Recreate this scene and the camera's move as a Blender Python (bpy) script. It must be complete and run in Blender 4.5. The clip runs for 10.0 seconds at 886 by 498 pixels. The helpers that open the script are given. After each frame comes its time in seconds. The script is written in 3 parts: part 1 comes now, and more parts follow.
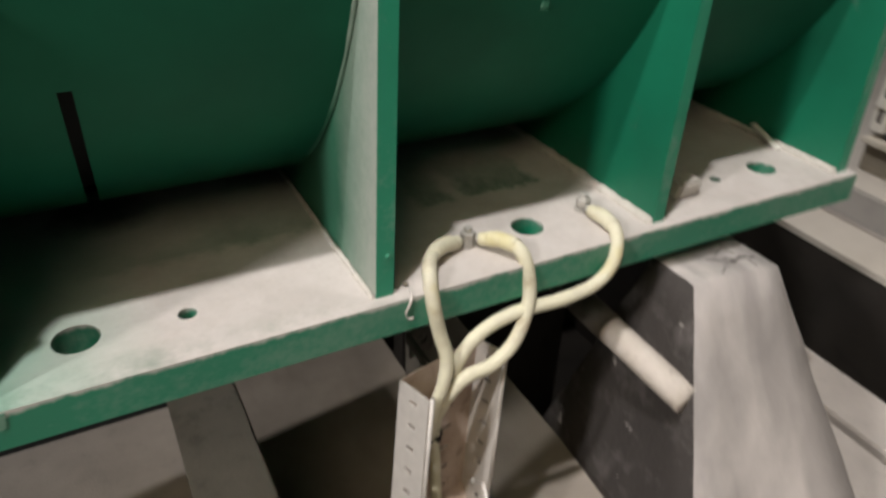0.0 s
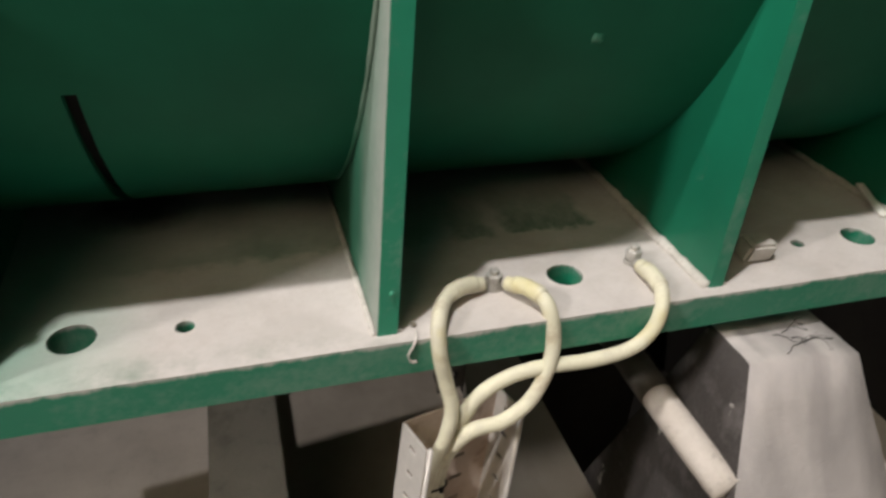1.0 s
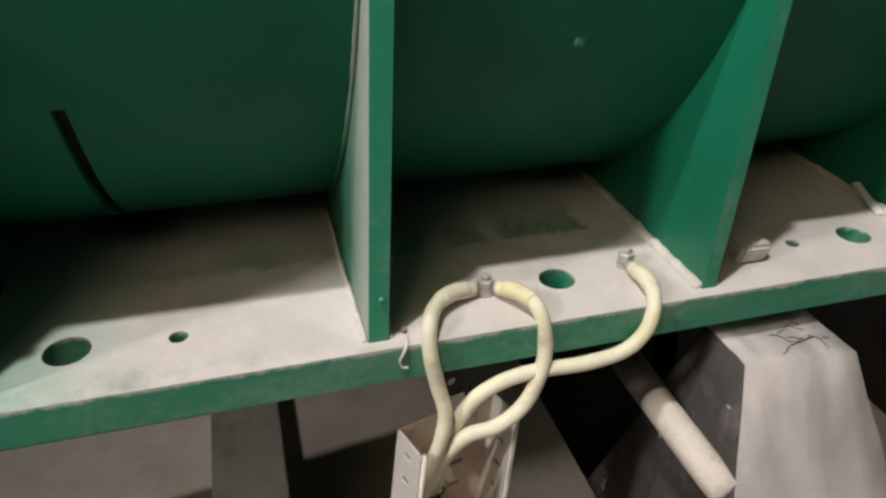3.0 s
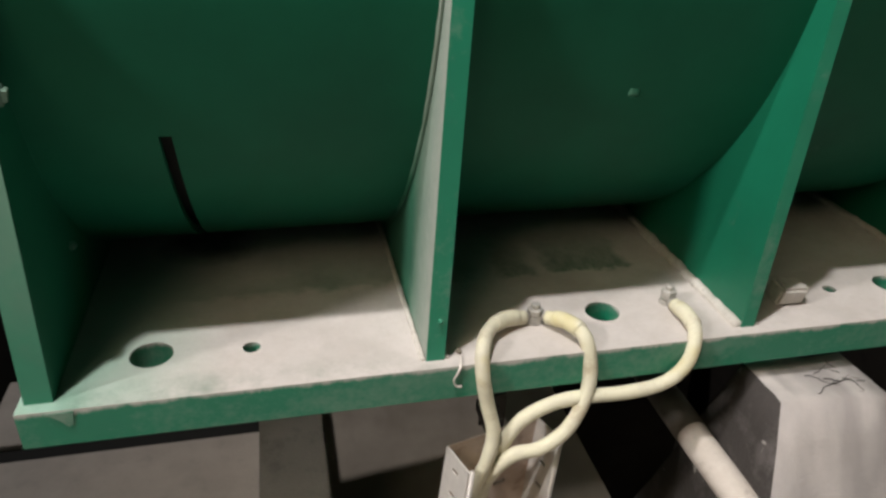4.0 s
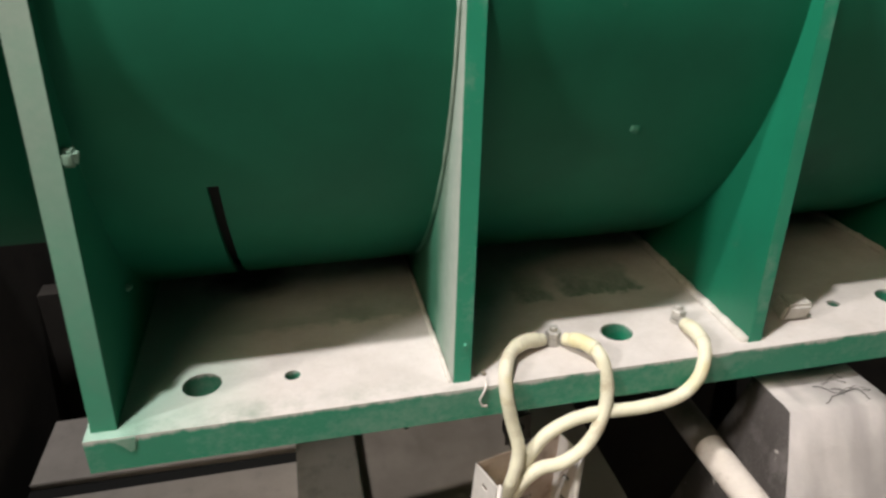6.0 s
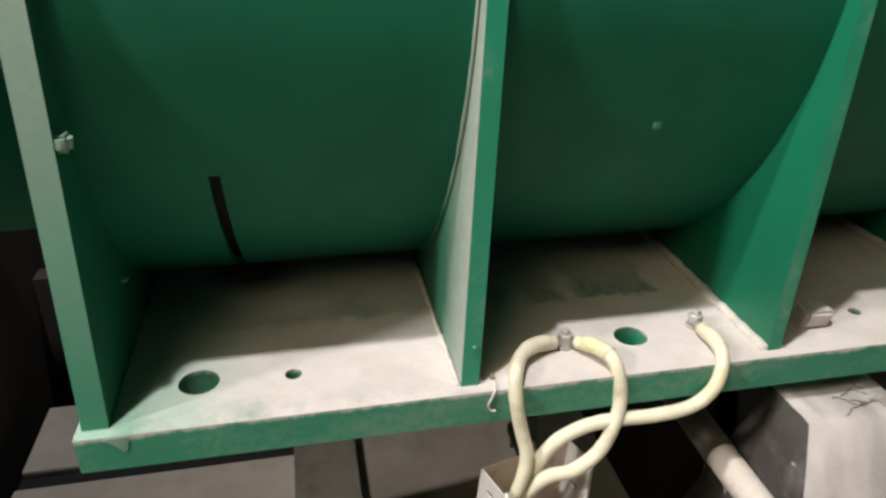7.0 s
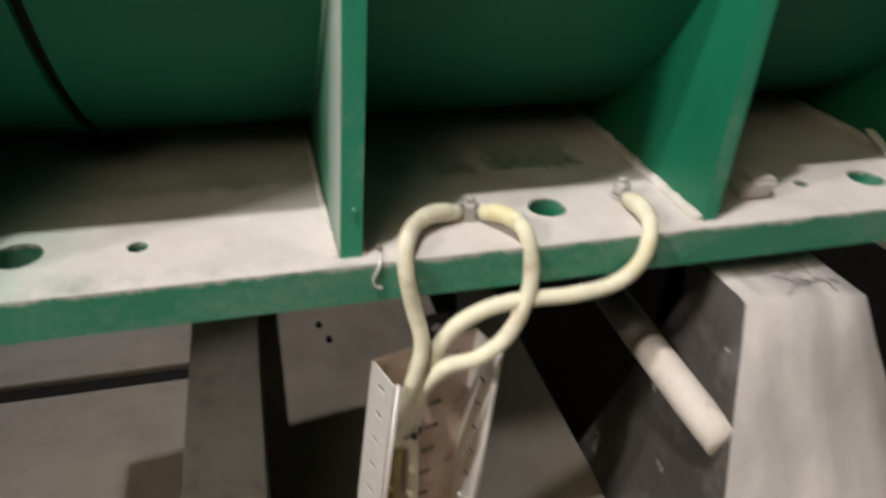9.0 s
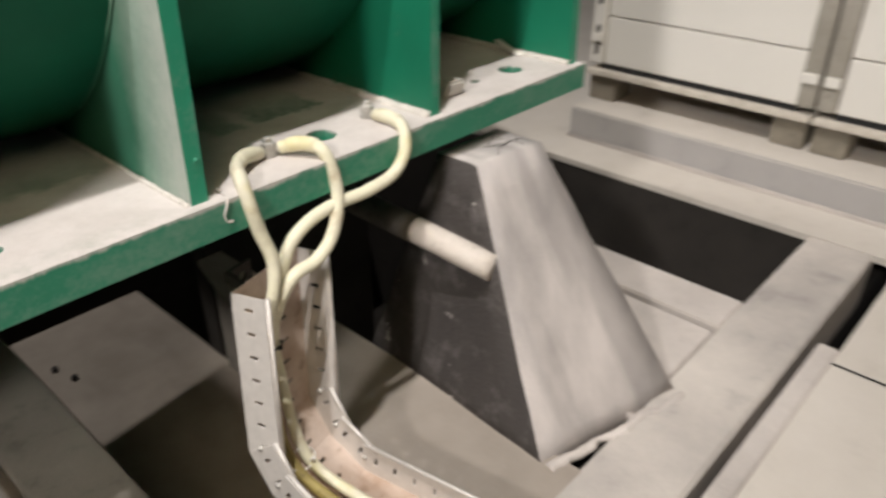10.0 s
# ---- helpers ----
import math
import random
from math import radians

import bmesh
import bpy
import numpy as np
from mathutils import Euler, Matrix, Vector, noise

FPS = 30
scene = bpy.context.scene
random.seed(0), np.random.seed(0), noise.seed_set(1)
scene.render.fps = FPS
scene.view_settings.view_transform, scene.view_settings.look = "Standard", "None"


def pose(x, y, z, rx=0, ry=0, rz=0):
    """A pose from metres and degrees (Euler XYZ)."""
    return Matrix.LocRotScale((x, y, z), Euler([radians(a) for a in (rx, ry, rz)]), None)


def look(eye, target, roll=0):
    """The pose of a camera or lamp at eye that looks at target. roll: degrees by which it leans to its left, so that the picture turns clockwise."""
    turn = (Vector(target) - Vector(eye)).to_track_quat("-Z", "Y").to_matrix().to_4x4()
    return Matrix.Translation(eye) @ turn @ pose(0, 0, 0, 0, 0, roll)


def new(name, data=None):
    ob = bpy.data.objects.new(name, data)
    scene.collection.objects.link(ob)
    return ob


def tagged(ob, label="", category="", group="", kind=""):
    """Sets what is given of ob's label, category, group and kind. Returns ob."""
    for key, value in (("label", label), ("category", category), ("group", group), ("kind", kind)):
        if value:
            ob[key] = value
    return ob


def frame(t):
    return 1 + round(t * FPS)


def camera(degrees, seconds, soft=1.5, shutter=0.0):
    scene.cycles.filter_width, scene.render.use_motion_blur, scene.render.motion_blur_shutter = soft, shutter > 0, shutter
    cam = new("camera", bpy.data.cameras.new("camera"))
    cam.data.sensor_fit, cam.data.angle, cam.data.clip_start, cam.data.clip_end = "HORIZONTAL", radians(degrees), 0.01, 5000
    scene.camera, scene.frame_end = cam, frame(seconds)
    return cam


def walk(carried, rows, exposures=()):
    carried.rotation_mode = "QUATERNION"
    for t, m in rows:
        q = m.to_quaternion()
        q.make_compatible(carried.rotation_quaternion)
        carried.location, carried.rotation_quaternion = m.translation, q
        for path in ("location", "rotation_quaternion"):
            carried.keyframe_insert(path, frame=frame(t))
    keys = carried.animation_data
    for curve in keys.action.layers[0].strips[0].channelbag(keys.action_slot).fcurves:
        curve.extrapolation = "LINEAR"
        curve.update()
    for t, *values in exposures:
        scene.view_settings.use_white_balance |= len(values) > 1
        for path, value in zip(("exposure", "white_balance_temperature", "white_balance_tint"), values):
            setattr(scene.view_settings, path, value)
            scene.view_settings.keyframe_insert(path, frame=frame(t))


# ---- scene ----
cam = camera(62.4, 10.0, soft=2.6, shutter=0.5)
PATH = [
    (0, (-0.275, -0.68, 0.542), (0.527, 0.805, -0.531), 1.9),
    (0.2, (-0.213, -0.688, 0.517), (0.486, 0.898, -0.481), 2.0),
    (0.5, (-0.17, -0.654, 0.545), (0.336, 0.937, -0.556), 1.6),
    (1, (-0.13, -0.651, 0.546), (0.377, 0.959, -0.526), 2.8),
    (1.2, (-0.108, -0.66, 0.541), (0.446, 0.957, -0.497), 1.8),
    (1.5, (-0.099, -0.652, 0.545), (0.463, 0.93, -0.542), 2.6),
    (2, (-0.112, -0.639, 0.536), (0.411, 0.959, -0.548), 2.1),
    (2.2, (-0.107, -0.643, 0.533), (0.397, 0.958, -0.554), 2.3),
    (3.3, (-0.105, -0.676, 0.556), (0.368, 0.971, -0.475), 0.7),
    (3.5, (-0.117, -0.682, 0.567), (0.351, 0.966, -0.465), 1.4),
    (4, (-0.156, -0.724, 0.565), (0.253, 0.986, -0.388), 2.1),
    (4.2, (-0.149, -0.742, 0.557), (0.266, 0.987, -0.359), 0.5),
    (4.5, (-0.147, -0.763, 0.581), (0.263, 0.978, -0.315), 0.8),
    (5, (-0.151, -0.788, 0.587), (0.261, 0.967, -0.28), -0.6),
    (5.2, (-0.15, -0.79, 0.579), (0.308, 0.954, -0.286), -0.5),
    (6.3, (-0.177, -0.795, 0.608), (0.156, 0.961, -0.29), -0.9),
    (6.5, (-0.17, -0.779, 0.602), (0.226, 0.945, -0.331), -0.7),
    (7, (-0.178, -0.749, 0.593), (0.179, 0.999, -0.311), 0.5),
    (7.2, (-0.155, -0.714, 0.58), (0.234, 0.99, -0.393), 1.5),
    (7.5, (-0.128, -0.688, 0.538), (0.126, 1.057, -0.406), 1.9),
    (7.7, (-0.119, -0.641, 0.545), (0.184, 1.057, -0.467), 4.0),
    (8, (-0.067, -0.657, 0.468), (0.211, 1.1, -0.445), 4.2),
    (8.2, (-0.081, -0.618, 0.472), (0.214, 1.088, -0.529), 2.4),
    (8.5, (-0.04, -0.648, 0.438), (0.197, 1.079, -0.543), 0.3),
    (8.7, (-0.056, -0.637, 0.445), (0.298, 1.029, -0.604), 1.8),
    (9, (-0.072, -0.678, 0.426), (0.386, 0.971, -0.609), 2.2),
    (9.2, (-0.114, -0.726, 0.394), (0.53, 0.896, -0.583), 2.4),
    (9.5, (-0.228, -0.745, 0.436), (0.661, 0.709, -0.611), 2.2),
    (9.8, (-0.329, -0.778, 0.428), (0.780, 0.484, -0.613), -0.3),
    (10, (-0.396, -0.798, 0.423), (0.875, 0.371, -0.585), -0.2),
]
walk(cam, [(t, look(eye, target, roll)) for t, eye, target, roll in PATH],
     [(0, -0.25), (3.5, -0.24), (4.5, -0.18), (5.2, 0.03), (6.5, 0.17), (7.5, 0.07), (8.5, -0.10), (9.0, -0.12), (9.5, 0.02), (10, 0.07)])

# ---- light ----
world = bpy.data.worlds.new("hall_air")
world.use_nodes = True
world.node_tree.nodes["Background"].inputs[0].default_value = (0.9, 0.95, 1.0, 1)
world.node_tree.nodes["Background"].inputs[1].default_value = 0.021
scene.world = world


def unseen_lamp(name, eye, target, watts, size, colour, beam_angle):
    """An unseen area lamp: its light leaves within the beam angle, in degrees."""
    data = bpy.data.lights.new(name, "AREA")
    data.shape, data.size, data.energy, data.color = "DISK", size, watts, colour
    data.spread = radians(beam_angle)
    ob = new(name, data)
    ob.matrix_world = look(eye, target)
    return ob


unseen_lamp("hall_lamp_main", (-0.90, -0.62, 4.6), (0.15, 0.0, 0.0), 50, 0.16, (1.0, 0.965, 0.95), 90)
unseen_lamp("hall_lamp_left", (-4.4, -1.50, 3.0), (0.8, -0.1, -0.3), 27, 0.5, (1.0, 0.95, 0.92), 70)
# added soft fill that lifts and warms what the main lamp leaves dark
unseen_lamp("fill_lamp_front", (-2.4, -2.9, 4.1), (0.1, 0.2, 0.0), 7.2, 2.6, (1.0, 0.83, 0.57), 60)
unseen_lamp("hall_lamp_rear", (-0.60, 2.75, 3.9), (0.0, 0.9, -0.9), 68, 0.12, (1.0, 0.955, 0.92), 180)


# ---- materials ----
class Nodes:
    """A short way to write a node material."""

    def __init__(self, name):
        self.m = bpy.data.materials.new(name)
        self.m.use_nodes = True
        self.t = self.m.node_tree
        self.bsdf = self.t.nodes["Principled BSDF"]
        self.where = self.t.nodes.new("ShaderNodeTexCoord").outputs["Object"]

    def noise(self, scale, detail=5.0, rough=0.6, stretch=None):
        n = self.t.nodes.new("ShaderNodeTexNoise")
        n.inputs["Scale"].default_value, n.inputs["Detail"].default_value, n.inputs["Roughness"].default_value = scale, detail, rough
        source = self.where
        if stretch:
            s = self.t.nodes.new("ShaderNodeMapping")
            s.inputs["Scale"].default_value = stretch
            self.t.links.new(self.where, s.inputs["Vector"])
            source = s.outputs[0]
        self.t.links.new(source, n.inputs["Vector"])
        return n.outputs[0]

    def ramp(self, value, lo, hi, a=0.0, b=1.0):
        r = self.t.nodes.new("ShaderNodeMapRange")
        r.inputs["From Min"].default_value, r.inputs["From Max"].default_value = lo, hi
        r.inputs["To Min"].default_value, r.inputs["To Max"].default_value = a, b
        r.clamp = True
        self.t.links.new(value, r.inputs["Value"])
        return r.outputs[0]

    def math(self, how, a, b):
        n = self.t.nodes.new("ShaderNodeMath")
        n.operation = how
        for value, socket in ((a, n.inputs[0]), (b, n.inputs[1])):
            if isinstance(value, (int, float)):
                socket.default_value = value
            else:
                self.t.links.new(value, socket)
        return n.outputs[0]

    def axis(self, which):
        s = self.t.nodes.new("ShaderNodeSeparateXYZ")
        self.t.links.new(self.where, s.inputs[0])
        return s.outputs[which]

    def mix(self, factor, a, b):
        n = self.t.nodes.new("ShaderNodeMix")
        n.data_type = "RGBA"
        for value, socket in ((factor, n.inputs[0]), (a, n.inputs[6]), (b, n.inputs[7])):
            if isinstance(value, (tuple, int, float)):
                socket.default_value = (*value, 1) if isinstance(value, tuple) else value
            else:
                self.t.links.new(value, socket)
        return n.outputs[2]

    def done(self, colour, rough=0.7, bump=None, strength=0.3, depth=0.002, metal=0.0):
        for value, socket in ((colour, "Base Color"), (rough, "Roughness"), (metal, "Metallic")):
            if isinstance(value, (tuple, int, float)):
                self.bsdf.inputs[socket].default_value = (*value, 1) if isinstance(value, tuple) else value
            else:
                self.t.links.new(value, self.bsdf.inputs[socket])
        if bump is not None:
            b = self.t.nodes.new("ShaderNodeBump")
            b.inputs["Strength"].default_value, b.inputs["Distance"].default_value = strength, depth
            self.t.links.new(bump, b.inputs["Height"])
            self.t.links.new(b.outputs[0], self.bsdf.inputs["Normal"])
        return self.m


GREEN = (0.012, 0.21, 0.115)
DUST, DUST_DIM = (0.62, 0.575, 0.545), (0.49, 0.445, 0.41)


def green_paint(name, dusty, base=GREEN, gloss=0.45):
    """Machine enamel under a film of pale dust; dusty: how much of it the dust hides."""
    n = Nodes(name)
    patch, fine = n.noise(5.5, 6, 0.65), n.noise(70, 4, 0.7)
    paint = n.mix(n.ramp(n.noise(3.0, 6, 0.6), 0.3, 0.7), tuple(v * 1.12 for v in base), tuple(v * 0.70 for v in base))
    film = n.ramp(n.math("ADD", n.math("MULTIPLY", patch, 0.75), n.math("MULTIPLY", fine, 0.25)), 0.62 - dusty * 0.5, 0.88 - dusty * 0.5)
    film = n.math("MULTIPLY", film, 0.22 + 0.7 * dusty)
    return n.done(n.mix(film, paint, DUST), n.ramp(film, 0, 0.6, gloss, 0.85), n.math("ADD", fine, patch), 0.15, 0.001)


def dusty_plate(name):
    """The top of the base plate: cement dust with wiped places where the green paint comes through."""
    n = Nodes(name)
    patch, fine, coarse = n.noise(9, 7, 0.7), n.noise(120, 3, 0.7), n.noise(3.2, 4, 0.5)
    dust = n.mix(n.ramp(patch, 0.3, 0.7), DUST, DUST_DIM)
    dust = n.mix(n.ramp(n.noise(14, 3, 0.5), 0.50, 0.68, 0, 0.28), dust, (0.40, 0.38, 0.35))
    dust = n.mix(n.ramp(fine, 0.50, 0.80, 0, 0.18), dust, (0.34, 0.30, 0.25))
    x, y = n.axis(0), n.axis(1)
    # green paint washed free in three lumpy patches behind the bolts, a softer smear in the bay beside them
    soft, lumps, grit = n.noise(5.5, 4, 0.55), n.noise(42, 3, 0.5), n.noise(70, 5, 0.7, (1, 0.5, 1))
    side = n.math("ADD", x, n.math("MULTIPLY", n.math("SUBTRACT", n.noise(24, 3, 0.5), 0.5), 0.05))
    front_line = n.math("ADD", y, n.math("MULTIPLY", n.math("SUBTRACT", lumps, 0.5), 0.045))
    patches = None
    for x0, x1, share in ((0.070, 0.115, 0.40), (0.160, 0.208, 0.80), (0.242, 0.362, 1.0)):
        window = n.math("MULTIPLY", n.math("MULTIPLY", n.ramp(side, x0 - 0.010, x0 + 0.006), n.ramp(side, x1 + 0.010, x1 - 0.006)), share)
        patches = window if patches is None else n.math("ADD", patches, window)
    wet = n.math("MULTIPLY", n.ramp(front_line, 0.184, 0.192), n.ramp(y, 0.330, 0.205))
    drip = n.math("MULTIPLY", n.math("MULTIPLY", wet, patches), n.ramp(grit, 0.30, 0.62, 0.55, 1.0))
    smear = n.math("MULTIPLY", n.math("MULTIPLY", n.ramp(front_line, 0.186, 0.206), n.ramp(y, 0.37, 0.21)), n.ramp(soft, 0.34, 0.62, 0.28, 0.85))
    rubbed = n.math("ADD", drip, n.math("MULTIPLY", smear, n.math("MULTIPLY", n.ramp(x, 0.02, 0.0), n.ramp(x, -0.36, -0.20))))
    corner = n.math("MULTIPLY", n.ramp(x, -0.27, -0.42), n.ramp(coarse, 0.30, 0.55))
    front = n.math("MULTIPLY", n.ramp(y, 0.035, 0.0), n.ramp(patch, 0.46, 0.66, 0, 0.45))
    dust = n.mix(n.math("MULTIPLY", n.ramp(x, -0.24, -0.42), n.ramp(soft, 0.30, 0.62, 0.25, 0.85)), dust, (0.30, 0.50, 0.40))
    bare = n.math("MINIMUM", n.math("ADD", n.math("ADD", n.math("MULTIPLY", rubbed, 0.75), n.math("MULTIPLY", corner, 0.25)), n.math("MULTIPLY", front, n.ramp(x, 0.1, -0.3))), 0.9)
    # dark spot with an uneven edge on the plate below the slot
    dx, dy = n.math("ADD", x, 0.275), n.math("MULTIPLY", n.math("SUBTRACT", y, 0.375), 1.1)
    reach = n.math("ADD", n.math("ADD", n.math("MULTIPLY", dx, dx), n.math("MULTIPLY", dy, dy)), n.math("MULTIPLY", n.math("SUBTRACT", patch, 0.5), 0.018))
    dark_spot = n.ramp(reach, 0.0085, 0.0, 0, 0.8)
    return n.done(n.mix(dark_spot, n.mix(bare, dust, (0.030, 0.145, 0.080)), (0.03, 0.045, 0.035)), 0.9, n.math("ADD", patch, fine), 0.4, 0.0015)


def stone(name, light, dark, scale=6.0, grain=140.0, rough=0.9, relief=0.003, spotty=0.45):
    n = Nodes(name)
    patch, fine, spots = n.noise(scale, 8, 0.65), n.noise(grain, 3, 0.7), n.noise(scale * 4, 4, 0.6)
    colour = n.mix(n.ramp(patch, 0.32, 0.68), light, dark)
    colour = n.mix(n.ramp(spots, 0.58, 0.72, 0, spotty), colour, tuple(v * 0.55 for v in dark))
    return n.done(colour, rough, n.math("ADD", patch, fine), 0.45, relief)


def plain(name, colour, rough, metal=0.0, spread=0.12, scale=40.0):
    n = Nodes(name)
    f = n.noise(scale, 4)
    return n.done(n.mix(f, tuple(v * (1 - spread) for v in colour), tuple(min(1, v * (1 + spread)) for v in colour)), rough, f, 0.1, 0.0006, metal)


# darker copy of the enamel, with the shade of the upright plates' left faces
M_GREEN_SIDE = green_paint("green_enamel_side_shaded", 0.02, (0.007, 0.165, 0.088))
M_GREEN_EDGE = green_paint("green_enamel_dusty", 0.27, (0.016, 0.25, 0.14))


def dust_and_light_fade():
    """Enamel whitened by dust towards the front; the fade also paints the light there."""
    n = Nodes("green_enamel_dust_light_fade")
    patch, fine = n.noise(6, 6, 0.65), n.noise(70, 4, 0.7)
    paint = n.mix(n.ramp(patch, 0.3, 0.7), (0.010, 0.17, 0.092), (0.007, 0.12, 0.064))
    reach = n.math("ADD", n.axis(1), n.math("MULTIPLY", n.math("SUBTRACT", patch, 0.5), 0.10))
    film = n.math("MULTIPLY", n.ramp(reach, 0.15, 0.02, 0.04, 0.60), n.ramp(fine, 0.3, 0.7, 0.8, 1.0))
    return n.done(n.mix(film, paint, DUST), 0.8, n.math("ADD", fine, patch), 0.15, 0.001)


M_GREEN_WHITE = dust_and_light_fade()
M_GREEN_MID = green_paint("green_enamel_rubbed_dust", 0.36)


def high_dust():
    """Enamel edge on which dust has settled ever thicker towards the top."""
    n = Nodes("green_enamel_dusty_above")
    patch, fine = n.noise(7, 5, 0.6), n.noise(70, 4, 0.7)
    paint = n.mix(n.ramp(patch, 0.3, 0.7), (0.016, 0.235, 0.13), (0.012, 0.17, 0.095))
    height = n.math("ADD", n.axis(2), n.math("MULTIPLY", n.math("SUBTRACT", patch, 0.5), 0.25))
    film = n.math("MULTIPLY", n.ramp(height, 0.05, 0.55, 0.05, 0.46), n.ramp(fine, 0.3, 0.7, 0.85, 1.0))
    return n.done(n.mix(film, paint, DUST), 0.8, n.math("ADD", fine, patch), 0.15, 0.001)


M_GREEN_HIGH = high_dust()
# same enamel made darker: shade of drum and inner end plate in the colour
M_GREEN_SHADED = green_paint("green_enamel_shaded", -0.03, (0.006, 0.120, 0.064), 0.62)
M_GREEN_SHADED.node_tree.nodes["Principled BSDF"].inputs["Specular IOR Level"].default_value = 0.2
M_TOP = dusty_plate("dusty_base_plate")


def plate_edge():
    """Green edge of the base plate, with dust that has spilled over its upper rim."""
    n = Nodes("green_plate_edge")
    patch, fine, ragged_rim = n.noise(9, 6, 0.65, (0.45, 1, 1)), n.noise(80, 4, 0.7), n.noise(28, 5, 0.7, (1, 1, 0.3))
    paint = n.mix(n.noise(2.5), (0.016, 0.24, 0.135), (0.012, 0.17, 0.095))
    film = n.math("MULTIPLY", n.ramp(n.math("ADD", n.math("MULTIPLY", patch, 0.7), n.math("MULTIPLY", fine, 0.3)), 0.47, 0.75), 0.30)
    spill = n.math("MULTIPLY", n.ramp(n.math("ADD", n.axis(2), n.math("MULTIPLY", ragged_rim, 0.022)), 0.004, 0.010), 0.85)
    cover = n.math("MAXIMUM", film, spill)
    return n.done(n.mix(cover, paint, DUST), n.ramp(cover, 0, 0.6, 0.42, 0.9), n.math("ADD", fine, patch), 0.3, 0.0015)


M_PLATE_EDGE = plate_edge()
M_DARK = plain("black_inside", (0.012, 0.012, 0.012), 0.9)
M_WELD = stone("dusty_weld", (0.64, 0.60, 0.55), (0.48, 0.45, 0.40), 40, 200)
M_CONC = stone("dusty_concrete", (0.56, 0.51, 0.47), (0.42, 0.38, 0.35), 5, spotty=0.12)
M_RIM = stone("stained_rim_concrete", (0.58, 0.53, 0.48), (0.31, 0.285, 0.265), 2.4, spotty=0.2)
M_FLOOR = stone("pale_hall_floor", (0.60, 0.555, 0.50), (0.51, 0.465, 0.41), 2.2, 90, 0.8, 0.001, 0.12)


def rubbed_concrete(name, light, dark, streaked, flecks):
    """Cast concrete with long smears down its faces and pale scratches."""
    n = Nodes(name)
    smear, fine, broad = n.noise(9, 5, 0.55, (1, 1, 0.22)), n.noise(130, 3, 0.7), n.noise(3, 4)
    colour = n.mix(n.ramp(n.math("ADD", n.math("MULTIPLY", smear, streaked), n.math("MULTIPLY", broad, 1 - streaked)), 0.36, 0.64), light, dark)
    scratch = n.math("MULTIPLY", n.ramp(n.noise(38, 4, 0.8, (1, 1, 0.5)), 0.66, 0.72), flecks)
    colour = n.mix(scratch, colour, (0.50, 0.46, 0.43))
    run = n.noise(6, 3, 0.5, (1.6, 0.5, 0.30))
    colour = n.mix(n.ramp(run, 0.54, 0.66, 0, 0.6 * streaked), colour, tuple(v * 0.55 for v in dark))
    return n.done(colour, 0.9, n.math("ADD", smear, fine), 0.4, 0.003)


M_CONC_SOFT = rubbed_concrete("pale_dusty_floor", (0.43, 0.37, 0.315), (0.30, 0.255, 0.21), 0.3, 0.15)
M_SUPPORT = rubbed_concrete("rubbed_support_concrete", (0.57, 0.52, 0.49), (0.33, 0.305, 0.29), 0.7, 0.25)


def shaded_side():
    """Concrete of the pillar's dark sides: shade in the colour, grey blotches, pale flecks."""
    n = Nodes("dark_side_concrete")
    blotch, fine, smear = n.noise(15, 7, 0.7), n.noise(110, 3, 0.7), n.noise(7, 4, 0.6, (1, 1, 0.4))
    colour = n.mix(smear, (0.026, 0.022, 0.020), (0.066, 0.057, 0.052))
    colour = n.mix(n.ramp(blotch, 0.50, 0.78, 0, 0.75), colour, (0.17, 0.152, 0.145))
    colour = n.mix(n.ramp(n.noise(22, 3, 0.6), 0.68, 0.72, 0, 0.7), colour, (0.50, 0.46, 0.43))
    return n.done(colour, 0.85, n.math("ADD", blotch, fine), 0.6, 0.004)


M_SUPPORT_SIDE = shaded_side()
M_BEAM = stone("dusty_steel_beam", (0.24, 0.215, 0.18), (0.16, 0.143, 0.118), 4)
M_TRAY = plain("galvanised_tray", (0.62, 0.58, 0.54), 0.5, 0.25, 0.15, 60)
M_TRAY_IN = stone("stained_tray_web", (0.62, 0.52, 0.45), (0.37, 0.26, 0.19), 9, 160, 0.7, 0.0006)
M_STEEL = plain("dusty_zinc_bolt", (0.52, 0.50, 0.46), 0.55, 0.45, 0.35, 220)
M_PIPE = stone("dusty_pipe", (0.62, 0.56, 0.50), (0.48, 0.42, 0.36), 16)
M_CRATE = plain("white_crate_board", (0.76, 0.73, 0.67), 0.55, 0.0, 0.05, 3)
M_POST = stone("grey_crate_post", (0.38, 0.35, 0.30), (0.30, 0.275, 0.23), 10)
M_PALLET = stone("dusty_pallet_wood", (0.66, 0.61, 0.53), (0.50, 0.45, 0.38), 12)
M_WALL = stone("grey_hall_wall", (0.10, 0.097, 0.092), (0.075, 0.073, 0.07), 1.2)
# near black: the deep shade of the pit is put into this concrete
M_PIT = stone("shaded_pit_wall", (0.034, 0.028, 0.023), (0.018, 0.015, 0.012), 4)
M_COVER = rubbed_concrete("brown_dusty_cover", (0.35, 0.305, 0.26), (0.25, 0.215, 0.18), 0.3, 0.15)
M_PLINTH = stone("grey_plinth_face", (0.42, 0.40, 0.385), (0.35, 0.335, 0.32), 3.0, spotty=0.1)
M_DARK_BROWN = stone("dark_brown", (0.13, 0.115, 0.10), (0.075, 0.065, 0.056), 14)
M_BLOCK = stone("brown_pallet_block", (0.26, 0.23, 0.18), (0.17, 0.148, 0.115), 14)


